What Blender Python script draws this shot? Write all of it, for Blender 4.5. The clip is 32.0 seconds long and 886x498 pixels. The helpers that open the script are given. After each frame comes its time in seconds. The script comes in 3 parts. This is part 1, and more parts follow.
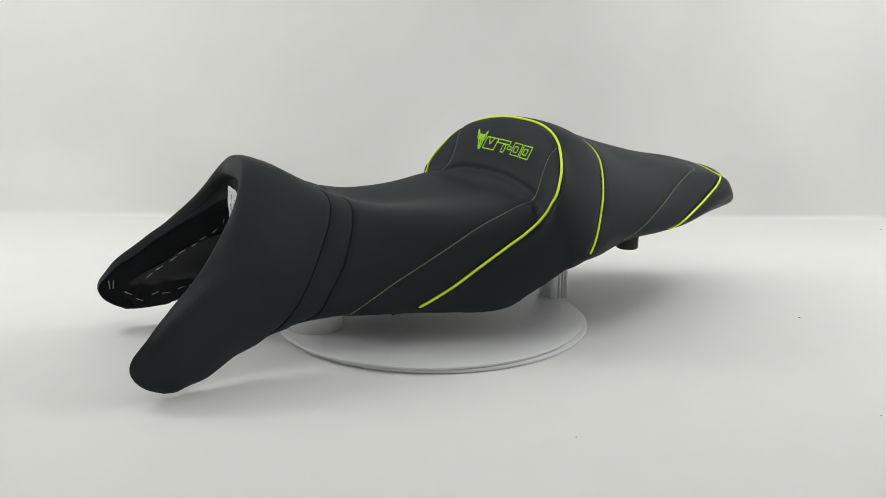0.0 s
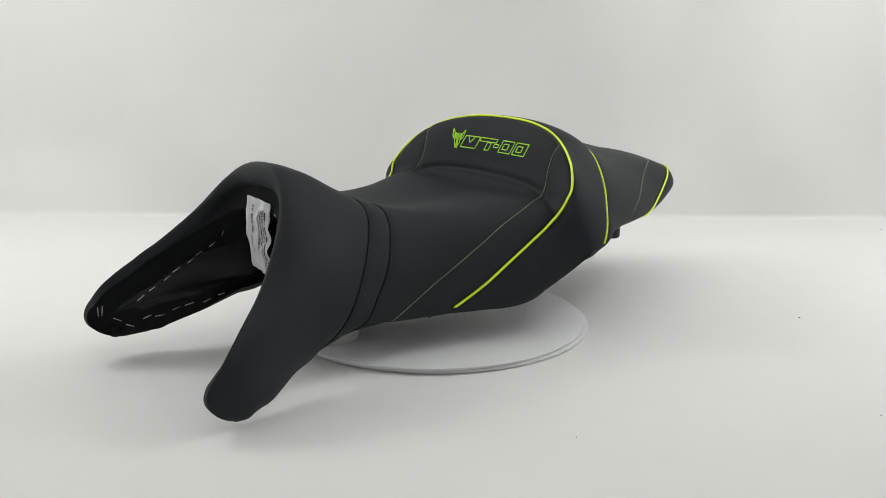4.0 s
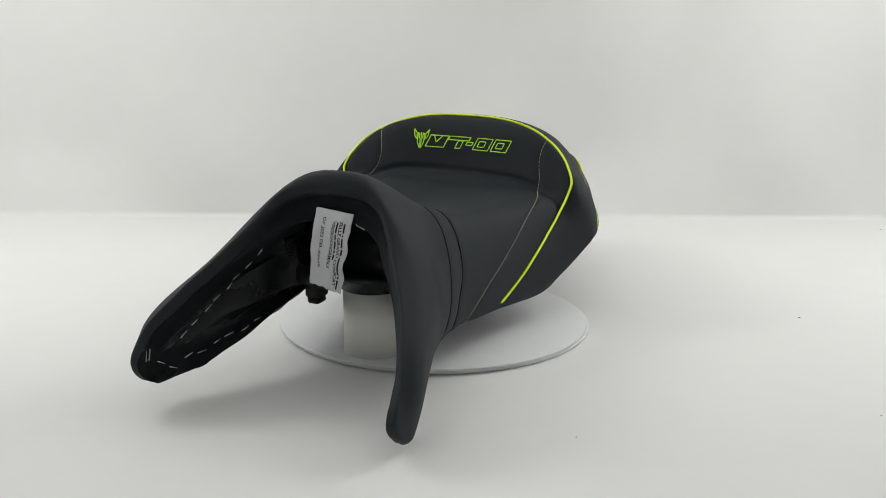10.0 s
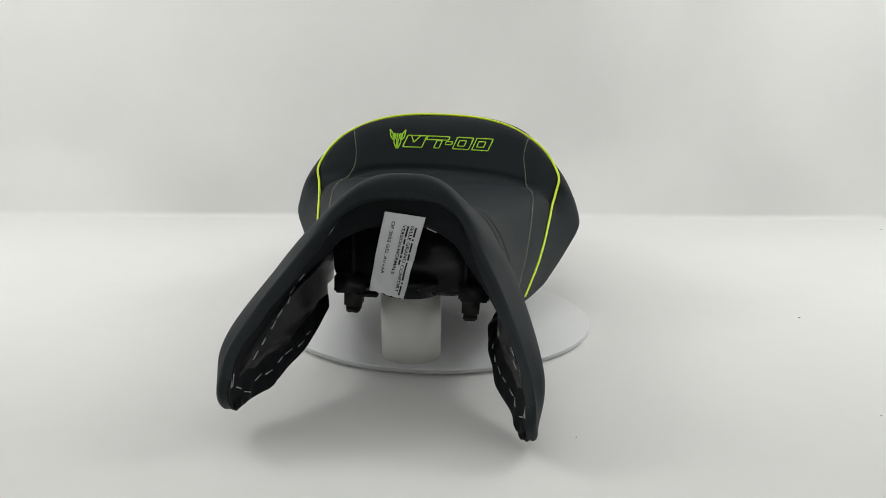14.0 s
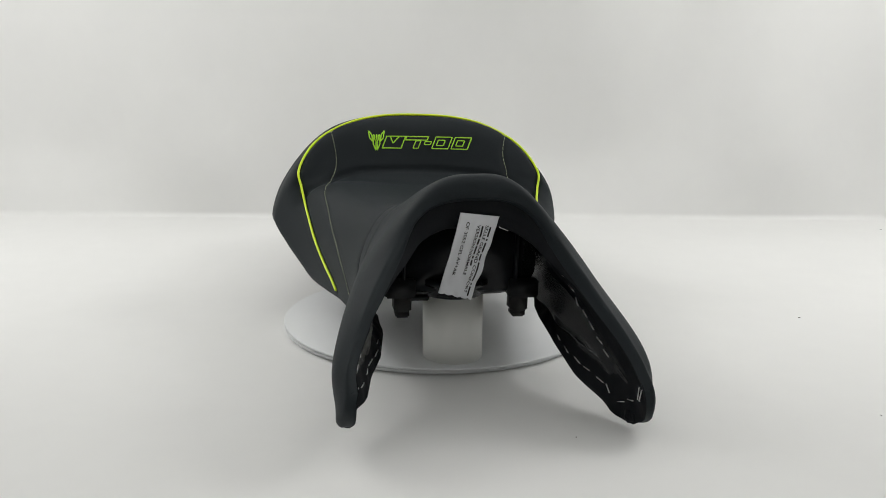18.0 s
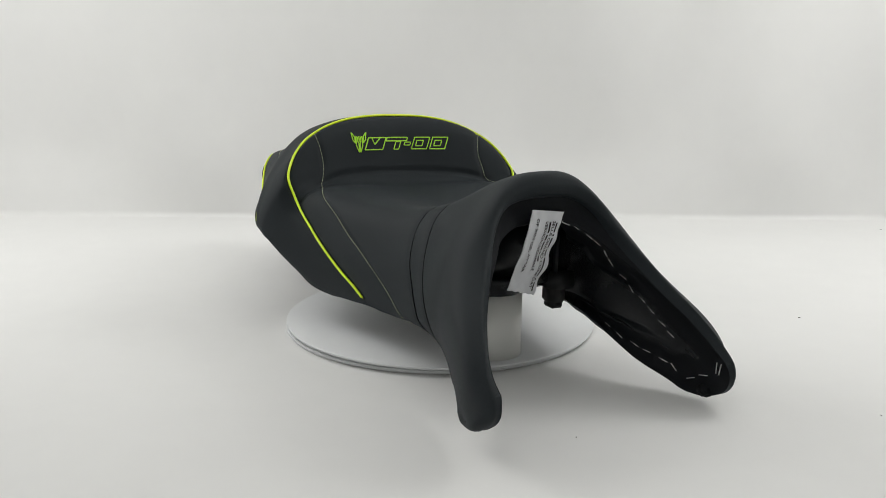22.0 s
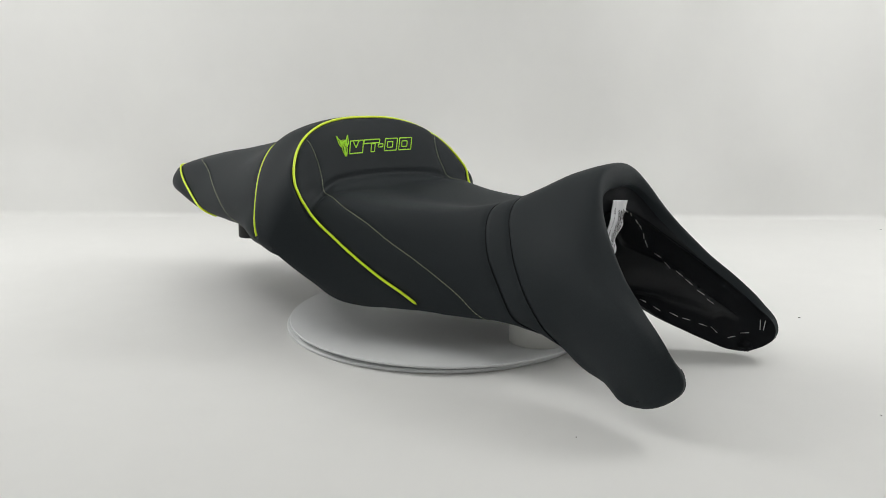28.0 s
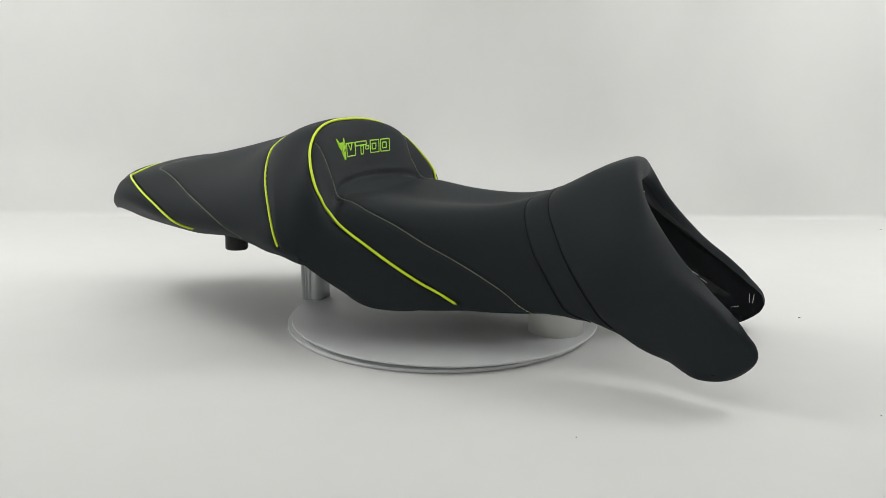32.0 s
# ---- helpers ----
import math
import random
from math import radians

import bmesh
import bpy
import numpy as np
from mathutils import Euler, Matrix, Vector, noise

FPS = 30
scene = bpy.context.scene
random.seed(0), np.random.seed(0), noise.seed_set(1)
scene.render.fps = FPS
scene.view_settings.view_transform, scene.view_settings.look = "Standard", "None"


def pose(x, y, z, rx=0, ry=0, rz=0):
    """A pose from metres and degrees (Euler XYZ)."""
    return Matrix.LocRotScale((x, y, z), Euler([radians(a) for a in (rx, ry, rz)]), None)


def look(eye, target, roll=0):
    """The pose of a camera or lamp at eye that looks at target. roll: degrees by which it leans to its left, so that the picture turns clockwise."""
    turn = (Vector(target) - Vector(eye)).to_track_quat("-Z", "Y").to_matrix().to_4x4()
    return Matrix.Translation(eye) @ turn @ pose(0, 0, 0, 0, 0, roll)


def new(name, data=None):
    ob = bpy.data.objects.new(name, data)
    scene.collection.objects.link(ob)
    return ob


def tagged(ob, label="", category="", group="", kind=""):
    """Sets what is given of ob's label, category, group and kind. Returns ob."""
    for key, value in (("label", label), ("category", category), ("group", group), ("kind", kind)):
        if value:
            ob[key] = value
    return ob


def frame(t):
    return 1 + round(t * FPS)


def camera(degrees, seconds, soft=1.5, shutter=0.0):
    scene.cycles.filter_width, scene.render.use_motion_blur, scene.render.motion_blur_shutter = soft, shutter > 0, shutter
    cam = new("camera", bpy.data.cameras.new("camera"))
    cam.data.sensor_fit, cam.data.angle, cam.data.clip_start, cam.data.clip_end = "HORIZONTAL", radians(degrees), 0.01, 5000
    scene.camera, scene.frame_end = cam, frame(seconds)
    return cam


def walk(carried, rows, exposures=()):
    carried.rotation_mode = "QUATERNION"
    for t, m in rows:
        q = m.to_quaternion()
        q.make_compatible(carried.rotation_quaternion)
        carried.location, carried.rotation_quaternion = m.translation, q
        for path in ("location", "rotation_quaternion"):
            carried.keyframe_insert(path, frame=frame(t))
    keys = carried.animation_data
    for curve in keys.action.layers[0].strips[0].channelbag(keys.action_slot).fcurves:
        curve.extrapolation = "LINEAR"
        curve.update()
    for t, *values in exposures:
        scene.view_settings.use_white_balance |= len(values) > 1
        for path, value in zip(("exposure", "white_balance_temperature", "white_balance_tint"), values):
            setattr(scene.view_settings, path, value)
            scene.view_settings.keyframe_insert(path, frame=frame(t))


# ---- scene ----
import functools

# ---- camera: it stands still before the turntable ----
H = 0.315                      # eye above the floor, one metre from the turntable's axis
PITCH, YAW = 0.22391, 0.00640
cam = camera(54.256, 32.0, 0.5)
EYE = look((0, -1, H), (math.sin(YAW), -1 + math.cos(YAW), H - math.tan(PITCH)), 0.319)
walk(cam, [(0.0, EYE), (32.0, EYE)])

# ---- light: a white photo tent, lit from above ----
world = bpy.data.worlds.new("tent_surround")
scene.world = world
world.use_nodes = True
world.node_tree.nodes["Background"].inputs[0].default_value = (1.0, 1.0, 1.0, 1)
world.node_tree.nodes["Background"].inputs[1].default_value = 0.02
scene.view_settings.exposure = 0.0


def area(name, place, target, sx, sy, watts, colour=(1, 1, 1)):
    d = bpy.data.lights.new(name, "AREA")
    d.shape, d.size, d.size_y, d.energy, d.color = "RECTANGLE", sx, sy, watts, colour
    ob = new(name, d)
    ob.matrix_world = look(place, target)
    return ob


for sx, k in ((-1, 1.03), (1, 1.02)):                # a little stronger on one side
    area("key_light", (sx * 0.95, 0.25, 0.98), (0.0, 0.0, 0.08), 0.34, 0.34, 2.9 * k, (1.0, 1.0, 0.979))
    area("side_panel_light", (sx * 1.2, 0.20, 0.72), (sx * 0.22, 0.62, 0.50), 0.8, 0.9, 3.85 * k, (1.0, 0.995, 0.979))
area("top_panel_light", (0.0, -0.25, 1.15), (0.0, -0.25, 0.0), 1.2, 1.5, 2.5, (1.0, 1.0, 0.98))


# ---- materials ----
def shader(name, colour, rough=0.5, metal=0.0, spec=0.5, grain=0.0, grain_scale=600.0, bump=0.0, bump_scale=900.0,
           patch=0.0, patch_scale=6.0, sheen=0.0):
    m = bpy.data.materials.new(name)
    m.use_nodes = True
    nt = m.node_tree
    b = nt.nodes["Principled BSDF"]
    b.inputs["Base Color"].default_value = (*colour, 1)
    b.inputs["Roughness"].default_value, b.inputs["Metallic"].default_value = rough, metal
    b.inputs["Specular IOR Level"].default_value = spec
    b.inputs["Sheen Weight"].default_value = sheen
    co = nt.nodes.new("ShaderNodeTexCoord")
    if grain or patch:
        last = None
        for amount, scale, detail in ((patch, patch_scale, 4.0), (grain, grain_scale, 2.0)):
            if not amount:
                continue
            n = nt.nodes.new("ShaderNodeTexNoise")
            n.inputs["Scale"].default_value, n.inputs["Detail"].default_value = scale, detail
            nt.links.new(co.outputs["Object"], n.inputs["Vector"])
            r = nt.nodes.new("ShaderNodeMapRange")
            r.inputs["To Min"].default_value, r.inputs["To Max"].default_value = 1 - amount, 1 + amount
            nt.links.new(n.outputs["Fac"], r.inputs["Value"])
            mix = nt.nodes.new("ShaderNodeMix")
            mix.data_type, mix.blend_type = "RGBA", "MULTIPLY"
            mix.inputs["Factor"].default_value = 1.0
            if last is None:
                mix.inputs[6].default_value = (*colour, 1)
            else:
                nt.links.new(last, mix.inputs[6])
            nt.links.new(r.outputs[0], mix.inputs[7])
            last = mix.outputs[2]
        nt.links.new(last, b.inputs["Base Color"])
    if bump:
        n = nt.nodes.new("ShaderNodeTexNoise")
        n.inputs["Scale"].default_value, n.inputs["Detail"].default_value = bump_scale, 3.0
        nt.links.new(co.outputs["Object"], n.inputs["Vector"])
        u = nt.nodes.new("ShaderNodeBump")
        u.inputs["Strength"].default_value, u.inputs["Distance"].default_value = bump, 0.0006
        nt.links.new(n.outputs["Fac"], u.inputs["Height"])
        nt.links.new(u.outputs["Normal"], b.inputs["Normal"])
    return m


VINYL = shader("black_vinyl", (0.0192, 0.0240, 0.0272), 0.60, 0, 0.17, 0.25, 900, 0.25, 1400, 0.12, 9)
PLASTIC = shader("black_plastic", (0.0125, 0.0136, 0.0152), 0.42, 0, 0.25, 0.2, 300, 0.1, 500)
RUBBER = shader("black_rubber", (0.012, 0.012, 0.012), 0.6, 0, 0.4, 0.2, 500, 0.2, 700)
GLOSSY = shader("glossy_black_plastic", (0.0110, 0.0124, 0.0144), 0.26, 0, 0.28, 0.2, 300, 0.5, 45)
# the cover's vinyl again, darker: shade on turned-under parts put into its colour
VINYL_DARK = shader("black_vinyl_shaded", (0.0080, 0.0090, 0.0110), 0.68, 0, 0.14, 0.25, 700, 0.3, 900, 0.15, 14)
LIME = shader("lime_piping", (0.80, 1.0, 0.02), 0.36, 0, 0.6, 0.06, 900, 0.1, 1600)
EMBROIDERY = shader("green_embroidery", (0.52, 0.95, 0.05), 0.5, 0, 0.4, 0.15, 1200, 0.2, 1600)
THREAD = shader("lime_grey_thread", (0.52, 0.56, 0.36), 0.7, 0, 0.3, 0.2, 1500)
STAPLE = shader("steel_staple", (0.62, 0.62, 0.62), 0.35, 0.9)
PAPER = shader("white_backdrop", (0.80, 0.80, 0.79), 0.70, 0, 0.25, 0.015, 26, 0.10, 34, 0.035, 2.3)
BOARD = shader("white_board", (0.73, 0.745, 0.755), 0.45, 0, 0.4, 0.02, 60, 0.04, 200)
TUBE = shader("white_pvc", (0.78, 0.78, 0.75), 0.35, 0, 0.5, 0.02, 30, 0.03, 300)
TAGWHITE = shader("white_tag", (0.72, 0.73, 0.76), 0.6, 0, 0.3, 0.03, 300, 0.5, 90)
INK = shader("black_ink", (0.015, 0.015, 0.018), 0.6)


# ---- small builders ----
def mesh_object(name, bm, material, parent=None, label="", smooth=True):
    me = bpy.data.meshes.new(name)
    bm.to_mesh(me)
    bm.free()
    for f in me.polygons:
        f.use_smooth = smooth
    me.materials.append(material)
    ob = new(name, me)
    if parent:
        ob.parent = parent
    if label:
        ob["label"] = label
    return ob


part = mesh_object


def box(x0, x1, y0, y1, z0, z1, bevel=0.0):
    bm = bmesh.new()
    bmesh.ops.create_cube(bm, size=1, matrix=Matrix.LocRotScale(((x0 + x1) / 2, (y0 + y1) / 2, (z0 + z1) / 2), None, (x1 - x0, y1 - y0, z1 - z0)))
    if bevel:
        bmesh.ops.bevel(bm, geom=bm.edges[:], offset=bevel, segments=2, affect="EDGES")
    return bm


def turned(profile, steps=96, cx=0.0, cy=0.0):
    """A body of revolution from (radius, z) pairs, closed on the axis where the radius is 0."""
    bm = bmesh.new()
    rings = []
    for r, z in profile:
        if r == 0:
            rings.append([bm.verts.new((cx, cy, z))])
        else:
            rings.append([bm.verts.new((cx + r * math.cos(i * math.tau / steps), cy + r * math.sin(i * math.tau / steps), z)) for i in range(steps)])
    for a, b in zip(rings, rings[1:]):
        for i in range(steps):
            j = (i + 1) % steps
            if len(a) == 1:
                bm.faces.new((a[0], b[j], b[i]))
            elif len(b) == 1:
                bm.faces.new((a[i], a[j], b[0]))
            else:
                bm.faces.new((a[i], a[j], b[j], b[i]))
    bmesh.ops.recalc_face_normals(bm, faces=bm.faces[:])
    return bm


# ---- the tent: floor and backdrop, side walls, ceiling ----
WALL_Y, BEND = 0.650, 0.011


def sheet(name, rows, x0, x1, nx, ripple):
    """A sheet of cloth or paper that follows the (y, z) rows from side to side."""
    bm = bmesh.new()
    grid = []
    for y, z in rows:
        line = []
        for i in range(nx + 1):
            x = x0 + (x1 - x0) * i / nx
            line.append(bm.verts.new((x, y + ripple(x, z), z + (floor_rise(x, y) if z == 0 and y < WALL_Y - 0.02 else 0.0))))
        grid.append(line)
    for a, b in zip(grid, grid[1:]):
        for i in range(nx):
            bm.faces.new((a[i], a[i + 1], b[i + 1], b[i]))
    return mesh_object(name, bm, PAPER)


def cloth(x, z):
    """The hanging cloth: broad slack folds, a few that run aslant, and small creases near its foot."""
    k = min(1.0, max(0.0, z / 0.12))
    folds = 0.006 * math.sin(7.1 * x + 1.3) + 0.004 * math.sin(15.0 * x + 4 * z) + 0.022 * noise.noise((1.7 * x, 0.3, 1.2 * z)) + 0.013 * noise.noise((5.5 * (x + 0.5 * z), 2.3, 1.1 * z))
    slant = 0.016 * noise.noise((3.4 * (x - 0.75 * z), 7.7, 0.8 * (z + 0.75 * x))) * min(1.0, max(0.0, 0.4 + x))
    small = 0.0035 * noise.noise((14 * (x - 0.3 * z), 5.1, 2.5 * z)) + 0.0022 * noise.noise((22 * x, 1.1, 30 * z)) * max(0.0, 1 - z / 0.2)
    return k * (1.6 * folds + 3.4 * slant + small)


def floor_rise(x, y):
    """The sheet does not lie quite flat away from the turntable."""
    k = min(1.0, max(0.0, (math.hypot(x, y) - 0.30) / 0.25))
    return k * (0.0011 * noise.noise((3.1 * x, 3.6 * y, 4.0)) + 0.0006 * noise.noise((8.5 * x + 2 * y, 5 * y, 8.0)))


floor = sheet("floor", [(-1.7 + 0.0235 * i, 0.0) for i in range(101)], -1.25, 1.25, 100, lambda x, z: 0.0)
tagged(floor, "matte white paper floor of a photo tent", "floor", kind="structure")
bend = [(WALL_Y + BEND * math.sin(a), BEND * (1 - math.cos(a))) for a in [i * math.pi / 16 for i in range(9)]]
wall = sheet("wall_back", bend + [(WALL_Y + BEND, BEND + 0.03 * i) for i in range(1, 39)], -1.25, 1.25, 120, cloth)
tagged(wall, "white cloth backdrop curving down to the floor", "backdrop", kind="structure")
for nm, bx in (("wall_left", (-1.27, -1.25, -1.7, 0.72, 0, 1.2)), ("wall_right", (1.25, 1.27, -1.7, 0.72, 0, 1.2)), ("wall_front", (-1.25, 1.25, -1.72, -1.7, 0, 1.2))):
    tagged(mesh_object(nm, box(*bx), PAPER, smooth=False), "plain white tent wall", "wall", kind="structure")
tagged(mesh_object("ceiling", box(-1.27, 1.27, -1.72, 0.72, 1.2, 1.22), PAPER, smooth=False), "plain white tent ceiling", "ceiling", kind="structure")

# ---- the turntable ----
turntable = tagged(new("turntable"), "round white display turntable of two stacked discs", "turntable")
part("upper_disc", turned([(0, 0.0047), (0.1795, 0.0047), (0.1808, 0.0052), (0.1808, 0.0071), (0.1800, 0.0077), (0, 0.0077)], 160, -0.0007, -0.0099), BOARD, turntable).matrix_basis = Matrix.Translation((0, 0, 0.0017)) @ Matrix.Rotation(0.0097, 4, (math.cos(math.radians(75)), math.sin(math.radians(75)), 0))
part("lower_disc", turned([(0, 0.0004), (0.180, 0.0004), (0.1808, 0.001), (0.1808, 0.0038), (0.180, 0.0043), (0, 0.0043)], 160, 0.0005, -0.0035), BOARD, turntable)

# ---- supports under the seat ----
pipe_stand = tagged(new("pipe_stand"), "short upright white plastic pipe holding up the seat", "pipe")
part("pipe", turned([(0.0285, 0.0079), (0.0308, 0.0079), (0.0308, 0.0765), (0.0285, 0.0765), (0.0285, 0.0079)], 64, -0.0056, -0.1495), TUBE, pipe_stand)
rear_prop = tagged(new("rear_prop"), "upright prop of layered white boards under the seat", "prop")
for i, (y0, y1) in enumerate(((0.1540, 0.1655), (0.1665, 0.1705), (0.1715, 0.1745), (0.1755, 0.1800))):
    part("board", box(-0.0205, 0.006, y0, y1, 0.0079, 0.080, 0.0006), BOARD, rear_prop)

# ---- the motorcycle seat ----
seat = tagged(new("motorcycle_seat"), "black vinyl one-piece motorcycle seat with lime green piping", "seat")
# profiles along the seat, nose to tail, at even stations: the crown, then shoulder, flank, skirt and lower edge as (across, along, height)
TOP_V = [-0.2446, -0.2328, -0.1986, -0.1492, -0.0934, -0.0236, 0.0395, 0.0702, 0.0867, 0.0997, 0.1146, 0.1396, 0.2008, 0.2807, 0.3605, 0.4316, 0.4700]
TOP_Z = [0.1849, 0.2070, 0.1981, 0.1727, 0.1506, 0.1475, 0.1528, 0.1593, 0.1791, 0.2206, 0.2374, 0.2346, 0.2131, 0.1919, 0.1776, 0.1569, 0.1216]
SHOULDER = ([0.0520, 0.0510, 0.0500, 0.0630, 0.0768, 0.0953, 0.1116, 0.1158, 0.1138, 0.1064, 0.0964, 0.0994, 0.0903, 0.0783, 0.0669, 0.0383, 0.0040],
    [-0.2500, -0.2380, -0.2037, -0.1551, -0.0945, -0.0275, 0.0390, 0.0637, 0.0746, 0.0902, 0.1067, 0.1371, 0.1979, 0.2826, 0.3578, 0.4187, 0.4604],
    [0.1700, 0.1880, 0.1855, 0.1646, 0.1515, 0.1501, 0.1571, 0.1594, 0.1772, 0.2136, 0.2223, 0.2178, 0.1934, 0.1825, 0.1700, 0.1492, 0.1203])
FLANK = ([0.0929, 0.1033, 0.1020, 0.0956, 0.1064, 0.1265, 0.1450, 0.1535, 0.1571, 0.1511, 0.1480, 0.1458, 0.1269, 0.1006, 0.0852, 0.0467, 0.0060],
    [-0.2945, -0.2648, -0.2322, -0.1707, -0.1006, -0.0257, 0.0387, 0.0574, 0.0651, 0.0825, 0.1075, 0.1430, 0.2097, 0.2895, 0.3669, 0.4207, 0.4599],
    [0.1201, 0.1248, 0.1265, 0.1166, 0.1043, 0.1045, 0.1257, 0.1445, 0.1606, 0.1758, 0.1728, 0.1701, 0.1634, 0.1604, 0.1597, 0.1416, 0.1163])
SKIRT = ([0.1196, 0.1311, 0.1109, 0.1019, 0.1111, 0.1327, 0.1617, 0.1746, 0.1772, 0.1787, 0.1738, 0.1599, 0.1421, 0.1186, 0.0936, 0.0487, 0.0060],
    [-0.3496, -0.3244, -0.2368, -0.1610, -0.0906, -0.0115, 0.0516, 0.0738, 0.0800, 0.0968, 0.1161, 0.1459, 0.2090, 0.2877, 0.3622, 0.4221, 0.4590],
    [0.0669, 0.0656, 0.0727, 0.0581, 0.0530, 0.0570, 0.0854, 0.1014, 0.1138, 0.1163, 0.1238, 0.1283, 0.1221, 0.1210, 0.1318, 0.1212, 0.1065])
EDGE = ([0.1257, 0.1244, 0.1030, 0.0874, 0.1044, 0.1289, 0.1455, 0.1576, 0.1733, 0.1725, 0.1637, 0.1484, 0.1174, 0.0823, 0.0600, 0.0267, 0.0030],
    [-0.3965, -0.3241, -0.2602, -0.1883, -0.0960, -0.0111, 0.0319, 0.0533, 0.0727, 0.0987, 0.1223, 0.1523, 0.2080, 0.2770, 0.3438, 0.4098, 0.4547],
    [0.0265, 0.0150, 0.0299, 0.0488, 0.0525, 0.0467, 0.0599, 0.0966, 0.0981, 0.1042, 0.1061, 0.1086, 0.1069, 0.1005, 0.1042, 0.1051, 0.1085])
SEAT_X, SEAT_YAW, SEAT_ROLL = -0.00222, 1.9920, 1.7352
AK = (0.0, 0.3, 0.55, 0.8, 1.0)
NS = len(TOP_V)
RAILS = np.zeros((NS, 5, 3))
RAILS[:, 0, 1], RAILS[:, 0, 2] = TOP_V, TOP_Z
for k, rail in enumerate((SHOULDER, FLANK, SKIRT, EDGE)):
    RAILS[:, k + 1] = np.array(rail).T


def spline_matrix(knots, q):
    n, M, T = len(knots), np.zeros((len(q), len(knots))), np.zeros((len(knots), len(knots)))
    for i in range(n):
        if i in (0, n - 1):
            j = 1 if i == 0 else n - 2
            T[i, i], T[i, j] = 1 / (knots[i] - knots[j]), -1 / (knots[i] - knots[j])
        else:
            h0, h1 = knots[i] - knots[i - 1], knots[i + 1] - knots[i]
            T[i, i - 1], T[i, i + 1], T[i, i] = -h1 / (h0 * (h0 + h1)), h0 / (h1 * (h0 + h1)), (h1 - h0) / (h0 * h1)
    for r, x in enumerate(q):
        i = int(min(max(np.searchsorted(knots, x) - 1, 0), n - 2))
        h = knots[i + 1] - knots[i]
        u = (x - knots[i]) / h
        M[r, i] += 2 * u ** 3 - 3 * u ** 2 + 1
        M[r, i + 1] += 3 * u ** 2 - 2 * u ** 3
        M[r] += h * (u ** 3 - 2 * u ** 2 + u) * T[i] + h * (u ** 3 - u ** 2) * T[i + 1]
    return M


FULL = np.concatenate([RAILS[:, :0:-1] * np.array([-1, 1, 1]), RAILS], 1)
AKNOTS = np.array([-a for a in AK[:0:-1]] + list(AK))
SKNOTS = np.arange(NS, dtype=float)


def girth(s):
    """How far round the section the skin reaches: less at the nose, whose tips are rounded."""
    k = np.clip(1 - np.asarray(s), 0, 1)
    return 1.022 * (1 - 0.22 * (1 - np.sqrt(1 - k * k))) - 0.05 * np.clip(np.asarray(s) - 15, 0, 1)


def settled(P):
    """The cover is not quite even: the front tips, the bolster's side and the tail."""
    k = np.clip((-0.13 - P[..., 1]) / 0.2, 0, 1) * np.clip(P[..., 0] / 0.1, -1, 1)
    P = P.copy()
    P[..., 1] += 0.0012 * k
    P[..., 2] -= 0.0042 * k
    P[..., 2] += 0.003 * np.exp(-((P[..., 0] - 0.035) / 0.03) ** 2) * np.clip((-0.17 - P[..., 1]) / 0.05, 0, 1)
    P[..., 0] += 0.003 * np.sign(P[..., 0]) * np.clip((-0.24 - P[..., 1]) / 0.1, 0, 1)
    P[..., 1] -= 0.0045 * np.exp(-((P[..., 2] - 0.082) / 0.03) ** 2) * np.clip((-0.265 - P[..., 1]) / 0.045, 0, 1)
    end = np.clip((-0.315 - P[..., 1]) / 0.08, 0, 1) * np.clip((0.075 - P[..., 2]) / 0.05, 0, 1)
    P[..., 1] += 0.003 * end
    P[..., 2] += 0.001 * end
    tail = np.clip((P[..., 1] - 0.15) / 0.25, 0, 1)
    P[..., 1] += 0.0035 * np.clip((P[..., 1] - 0.36) / 0.06, 0, 1)
    P[..., 2] -= 0.0012 * tail * np.clip(-P[..., 0] / 0.04, 0, 1)
    P[..., 0] -= 0.005 * tail ** 1.5 + 0.0045 * np.exp(-((P[..., 1] - 0.11) / 0.09) ** 2) * np.clip(-P[..., 0] / 0.08 - 0.4, 0, 1)
    return P


def skin_at(s, a):
    return settled(np.einsum("pi,ijk,pj->pk", spline_matrix(SKNOTS, s), FULL, spline_matrix(AKNOTS, a)))


QS = np.concatenate([np.linspace(i, i + 1, max(10, int(abs(TOP_V[i + 1] - TOP_V[i]) / 0.002)) + 1)[:-1] for i in range(1, NS - 1)] + [[NS - 1.0]])
ease = 1 - np.cos(np.linspace(0, math.pi / 2, 17))            # close rows where the rim turns over
QS = np.concatenate([0.04 + 0.52 * ease, np.linspace(0.56, 1.0, 9)[1:-1], QS])
half = np.concatenate([np.linspace(0, 0.944, 152), 1 - 0.056 * (1 - np.sin(np.linspace(0, math.pi / 2, 15)))[1:]])
half[152:] = 1 - 0.056 * (1 - np.cos(np.linspace(math.pi / 2, 0, 15)))[1:]
QA = np.concatenate([-half[:0:-1], half])
NR, NC = len(QS), len(QA)
AA = QA[None, :] * girth(QS)[:, None]
SS = np.repeat(QS[:, None], NC, 1)
WA = np.stack([spline_matrix(AKNOTS, row) for row in AA])
SKIN = settled(np.einsum("si,ijk,saj->sak", spline_matrix(SKNOTS, QS), FULL, WA))


def normals_of(P):
    n = np.cross(np.gradient(P, axis=1), np.gradient(P, axis=0))
    n /= np.linalg.norm(n, axis=-1, keepdims=True) + 1e-12
    return n


NORM = normals_of(SKIN)
FACING = 1.0 if NORM[NR // 2, NC // 2, 2] > 0 else -1.0
NORM *= FACING

